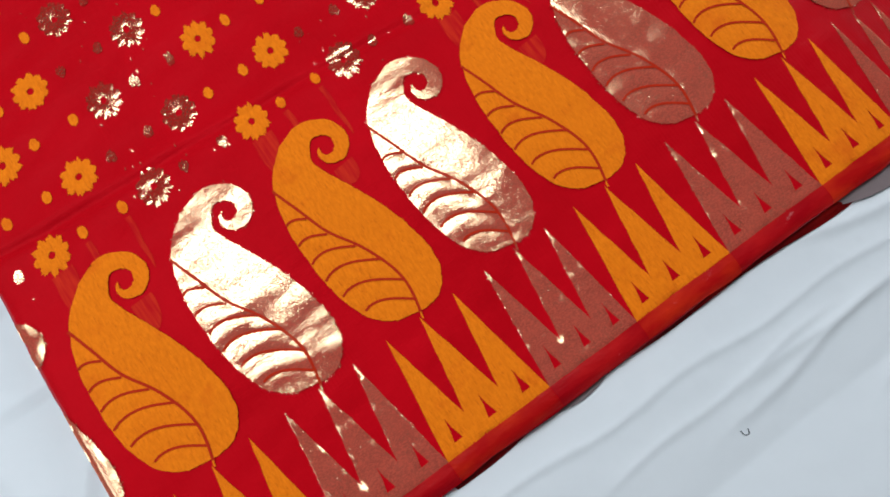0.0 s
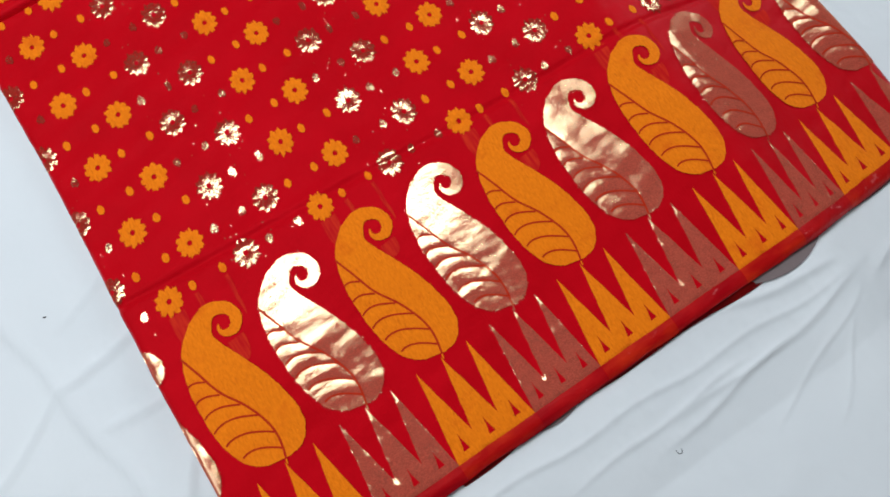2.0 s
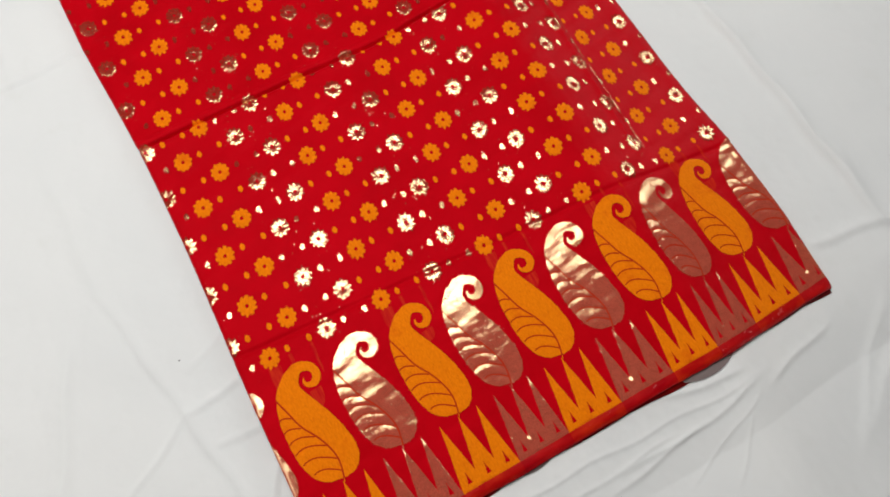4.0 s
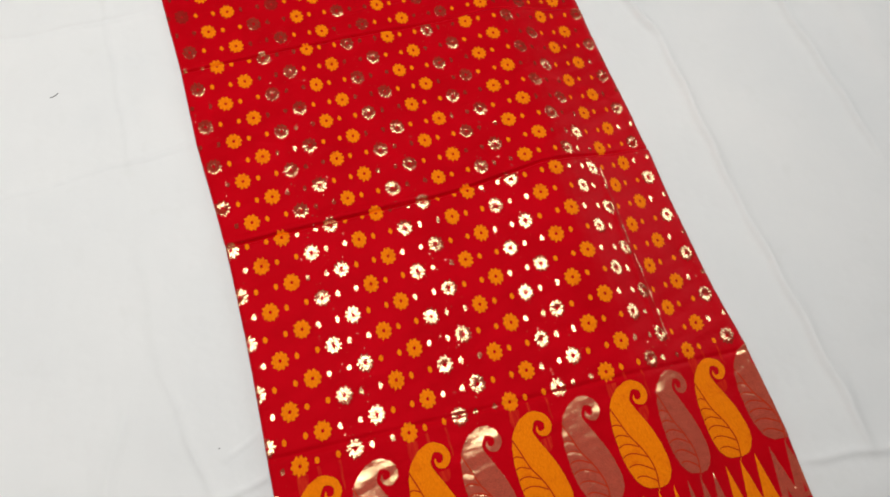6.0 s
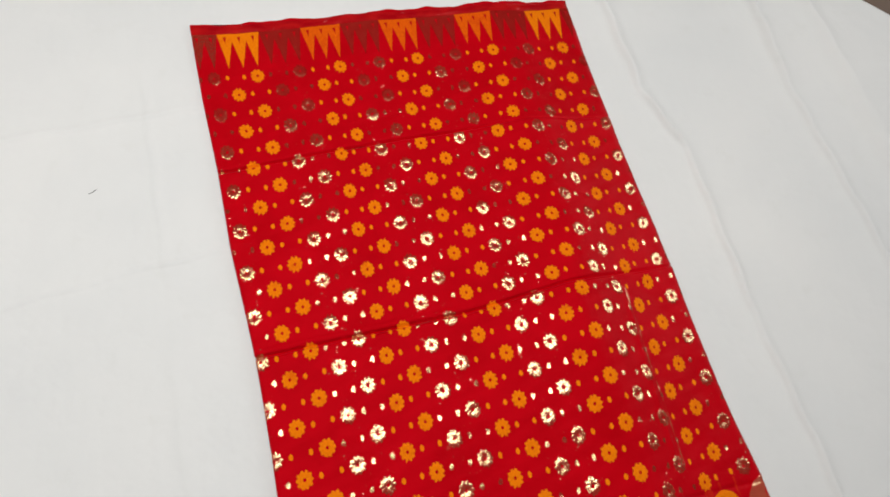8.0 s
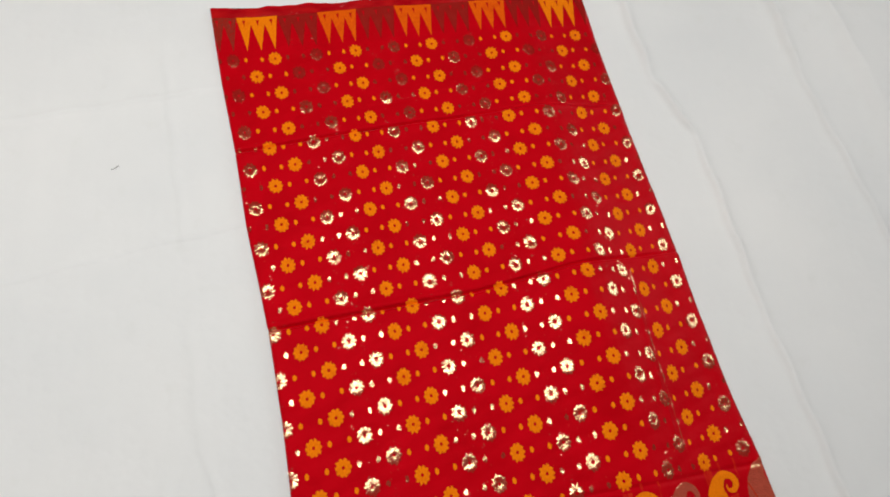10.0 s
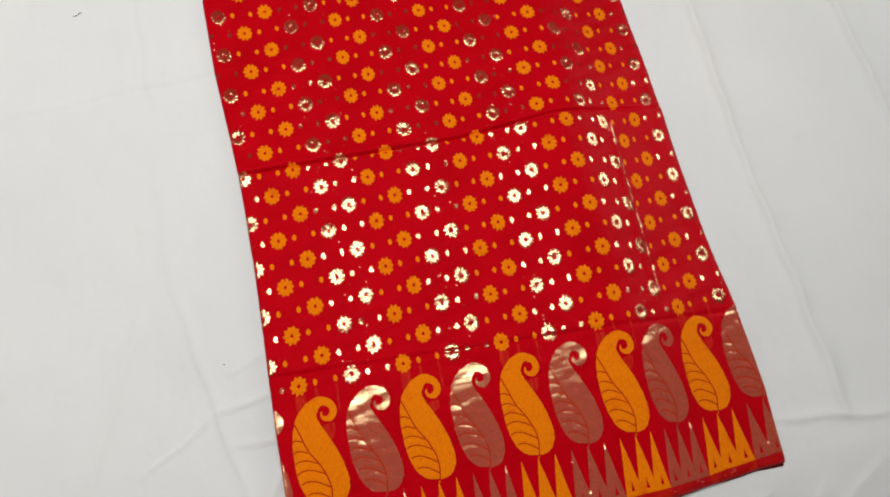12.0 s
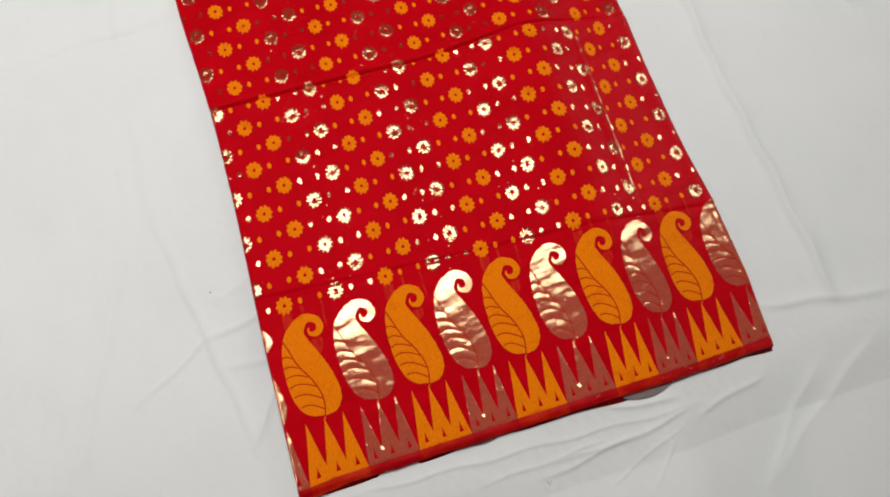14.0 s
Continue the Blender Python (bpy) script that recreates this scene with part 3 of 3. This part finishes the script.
# flowers in brick order, with a dot either side of each
for i in range(-3, 21):
    s = -0.0155 + COL * i
    first = 0.2097 if i % 2 == 0 else 0.1767
    for j in range(-1 if i % 2 == 0 else 0, 12):
        v = first + ROW * j
        if v > 0.895:
            continue
        gold = is_gold(i)
        # many upper gold flowers take the darkened copy, painting in their missing reflection
        thread = (GOLD_DIM if v > 0.79 and random.random() < 0.6 else GOLD_THIN) if gold else ORANGE
        if visible(s, v, 0.006):
            motif("gold_flower" if gold else "orange_flower", FLOWERS[gold][random.randrange(5)], s, v, thread, saree, 0.0006, rise=FLOWER_RISE)
        for side in (-0.62, 0.62):
            gold_dot = is_gold(i + side)
            if visible(s + side * COL, v, 0.0):
                motif("gold_dot" if gold_dot else "orange_dot", DOTS[gold_dot][random.randrange(4)], s + side * COL, v, GOLD_THIN if gold_dot else ORANGE, saree)

# paisleys, temple teeth and loose floats, stripe by stripe
for k in range(-1, 10):
    s, gold = 2 * COL * k, k % 2 == 1
    metal = GOLD if gold else ORANGE
    if visible(s, 0.06, 0.03):
        leaf = motif("paisley", PAISLEY, s, 0.0, metal, saree, 0.0009, rise=PAISLEY_RISE, label="woven gold paisley" if gold else "woven orange paisley")
        ribbon("vein", VEIN, 0.0015, s, 0.0, LINE, leaf)
        for (x0, y0), (x1, y1) in RIBS:
            t = np.linspace(0, 1, 10)
            bow = 0.16 * (x1 - x0) * np.sin(np.pi * t ** 0.8)
            ribbon("rib", np.stack([x0 + (x1 - x0) * t, y0 + (y1 - y0) * t + bow], 1) / 1000, 0.0013, s, 0.0, LINE, leaf)
        ribbon("stem", np.array([(0.8, -0.5), (0.3, -2), (0, -4)]) / 1000, 0.001, s, 0.0, metal, leaf)
    if visible(s, -0.06, 0.03):
        motif("temple_teeth", TEETH, s, -0.0725, metal, saree, 0.0005, rise=TEETH_RISE, label="gold temple border teeth" if gold else "orange temple border teeth")
    if visible(s, 0.95, 0.03):
        motif("temple_teeth", TOP_TEETH, s, 0.966, (GOLD_THIN if k < 0 else GOLD_DIM) if gold else (ORANGE if k in (0, 8) else ORANGE_DEEP), saree, flip=-1.0, label="gold temple border teeth" if gold else "orange temple border teeth")
    if not gold and visible(s, 0.12, 0.0):
        rng = np.random.default_rng(50 + k)
        bands = [(-0.0155, 0.134, 0.034, 0.0130), (0.0045, 0.139, 0.022, 0.0036), (0.029, 0.139, 0.034, 0.0030), (0.0135, 0.093, 0.016, 0.0130)]
        for ds, top, long, wide in bands:
            y = np.linspace(top, top - long * (0.8 + 0.4 * rng.random()), 8)
            taper = np.array([1, 1, 0.98, 0.95, 0.9, 0.8, 0.6, 0.2])[:, None]
            ribbon("float_thread", np.stack([ds + 0.0004 * np.sin(y * 300), y], 1), wide * taper, s, 0.0, FLOAT, saree, 0.00025)

# the plain satin strip along the hem, tinted by the weft of each stripe, and the one along the upper border
for k in range(-1, 10):
    s0, s1 = 2 * COL * (k - 0.5) + 0.0002, 2 * COL * (k + 0.5) - 0.0002
    if not visible((s0 + s1) / 2, -0.078, COL):
        continue
    ss, vv = np.meshgrid(np.linspace(s0, s1, 24), np.linspace(-0.0846, -0.0724, 7))
    vv = vv + 0.0005 * np.sin(ss * 61) + 0.0003 * np.sin(ss * 173)
    roll = 0.0006 * np.sin(np.pi * (vv + 0.0846) / 0.0122).clip(0, 1) * (0.7 + 0.3 * np.sin(ss * 47))
    mesh_object("hem_strip", laid(ss, vv, 0.0003 + roll).reshape(-1, 3), grid_faces(7, 24).tolist(), HEM if k % 2 else HEM_ORANGE, saree,
                "plain red satin selvage" if k % 2 else "orange-red satin selvage")
ss, vv = np.meshgrid(np.linspace(-0.12, 0.68, 240), np.linspace(0.967, 0.9825, 8))
swell = 0.0012 * np.sin(np.pi * (vv - 0.967) / 0.0155) * (0.6 + 0.4 * np.sin(ss * 39 + 1))
mesh_object("upper_strip", laid(ss, vv, 0.0003 + swell).reshape(-1, 3), grid_faces(8, 240).tolist(), HEM, saree, "plain red satin selvage")

# flaps that peep out under the hem; their taupe paints the grey shade there
for x0, x1, out in ((0.350, 0.435, 0.0105), (0.150, 0.205, 0.0045)):
    u, w = np.meshgrid(np.linspace(0, 1, 30), np.linspace(0, 1, 6))
    x = x0 + (x1 - x0) * u
    y = HEM_V + 0.004 - (out + 0.004) * w * np.sin(np.pi * u) ** 0.7
    z = bed(x, y) - 0.0042 - 0.0006 * w
    mesh_object("lining_flap", np.stack([x, y, z], -1).reshape(-1, 3), grid_faces(6, 30)[:, ::-1].tolist(), FLAP_SHADED, saree, "taupe flap under the hem, shade put into its colour")


# ---- bits of fibre on the sheet ----
def fibre(points, thick, material, label):
    curve = bpy.data.curves.new("thread_scrap", "CURVE")
    curve.dimensions, curve.bevel_depth, curve.bevel_resolution = "3D", thick, 1
    line = spline(points, steps=5)
    sp = curve.splines.new("POLY")
    sp.points.add(len(line) - 1)
    zs = sheet_height(line[:, 0], line[:, 1]) + thick
    for q, (x, y), z in zip(sp.points, line, zs):
        q.co = (x, y, z, 1)
    curve.materials.append(material)
    return tagged(new("thread_scrap", curve), label, "thread")


fibre([(-0.2576, 0.7321), (-0.252, 0.7335), (-0.2461, 0.7377)], 0.0005, FIBRE, "short dark thread lying on the white sheet")
fibre([(-0.1066, 0.1905), (-0.1057, 0.1897), (-0.1049, 0.1903)], 0.0005, FIBRE, "tiny dark lint speck on the white sheet")
fibre([(0.2385, -0.1538), (0.2393, -0.1570), (0.2418, -0.1578), (0.2428, -0.1553)], 0.0003, FIBRE, "tiny curled dark lint on the white sheet")
fibre([(-0.2108, -0.0338), (-0.2065, -0.0290), (-0.2050, -0.0212)], 0.0004, PALE_FIBRE, "short pale thread lying on the white sheet")


# ---- a gold strip added as the tuck's highlight, and glints of gold round the gold motifs ----
line_v = np.linspace(0.165, 0.435, 60)
line_s = 0.478 + 0.020 * (line_v - 0.165) + 0.0004 * np.sin(line_v * 190)
x, y = plan(line_s, line_v)
wide = 0.00035 * np.clip(np.sin(line_v * 140) + 1.2, 0.3, 2)
both = np.concatenate([np.stack([x - wide, y, drape(x - wide, y) + 0.0006], 1), np.stack([x + wide, y, drape(x + wide, y) + 0.0006], 1)])
mesh_object("tuck_highlight", both, [(k, k + 60, k + 61, k + 1) for k in range(59)], GOLD, saree, "gold strip added as the highlight along the tuck")

rng = np.random.default_rng(21)


def glints(name, places, tilts, scale, label):
    """Tiny thread ends that lie on the cloth at the given (s, v), each with its own tilt."""
    verts, faces = [], []
    for s, v in places:
        half, tall, turn = scale * rng.uniform(0.00012, 0.0004), scale * rng.uniform(0.0002, 0.0010), rng.normal(0, 0.25)
        tilt = rng.normal(0, tilts, 2)
        (x,), (y,) = plan(np.array([s]), np.array([v]))
        z = float(drape(x, y)) + 0.0004
        n = len(verts)
        for a, b in ((-half, -tall), (half, -tall), (half, tall), (-half, tall)):
            dx, dy = a * math.cos(turn) - b * math.sin(turn), a * math.sin(turn) + b * math.cos(turn)
            verts.append((x + dx, y + dy, z + dx * tilt[0] + dy * tilt[1]))
        faces.append((n, n + 1, n + 2, n + 3))
    tagged(mesh_object(name, verts, faces, GOLD, saree, label), kind="stuff")


stray = []
while len(stray) < 900:
    column = rng.integers(-3, 20) + rng.normal(0, 0.32)
    s, v = -0.0155 + COL * column, rng.uniform(0.12, 0.93)
    if is_gold(round(column)) and rng.random() > 0.1 and visible(s, v, -0.004):
        stray.append((s, v))
glints("gold_glint", stray, 0.16, 1.0, "stray gold thread ends")

# the frayed weft along the edges of the gold paisleys and teeth
fringe = []
for k in range(-1, 10, 2):
    s = 2 * COL * k
    line = paisley_outline()
    for x, y in line[rng.integers(0, len(line), 300)]:
        fringe.append((s + x + rng.normal(0, 0.0004), y + rng.normal(0, 0.0005)))
    for tooth in (-1, 0, 1):
        for side in (-1, 1):
            for f in rng.uniform(0.25, 1, 40):
                fringe.append((s + tooth * 2 * COL / 3 + side * COL / 3 * (1 - f) - 0.0013 * f + rng.normal(0, 0.0002), -0.0725 + 0.0705 * f))
    for x in rng.uniform(-COL, COL, 40):
        fringe.append((s + x, -0.0725 + abs(rng.normal(0, 0.0015))))
glints("gold_fringe", [q for q in fringe if visible(q[0], q[1], -0.001)], 0.12, 0.6, "frayed gold weft along the motif edges")
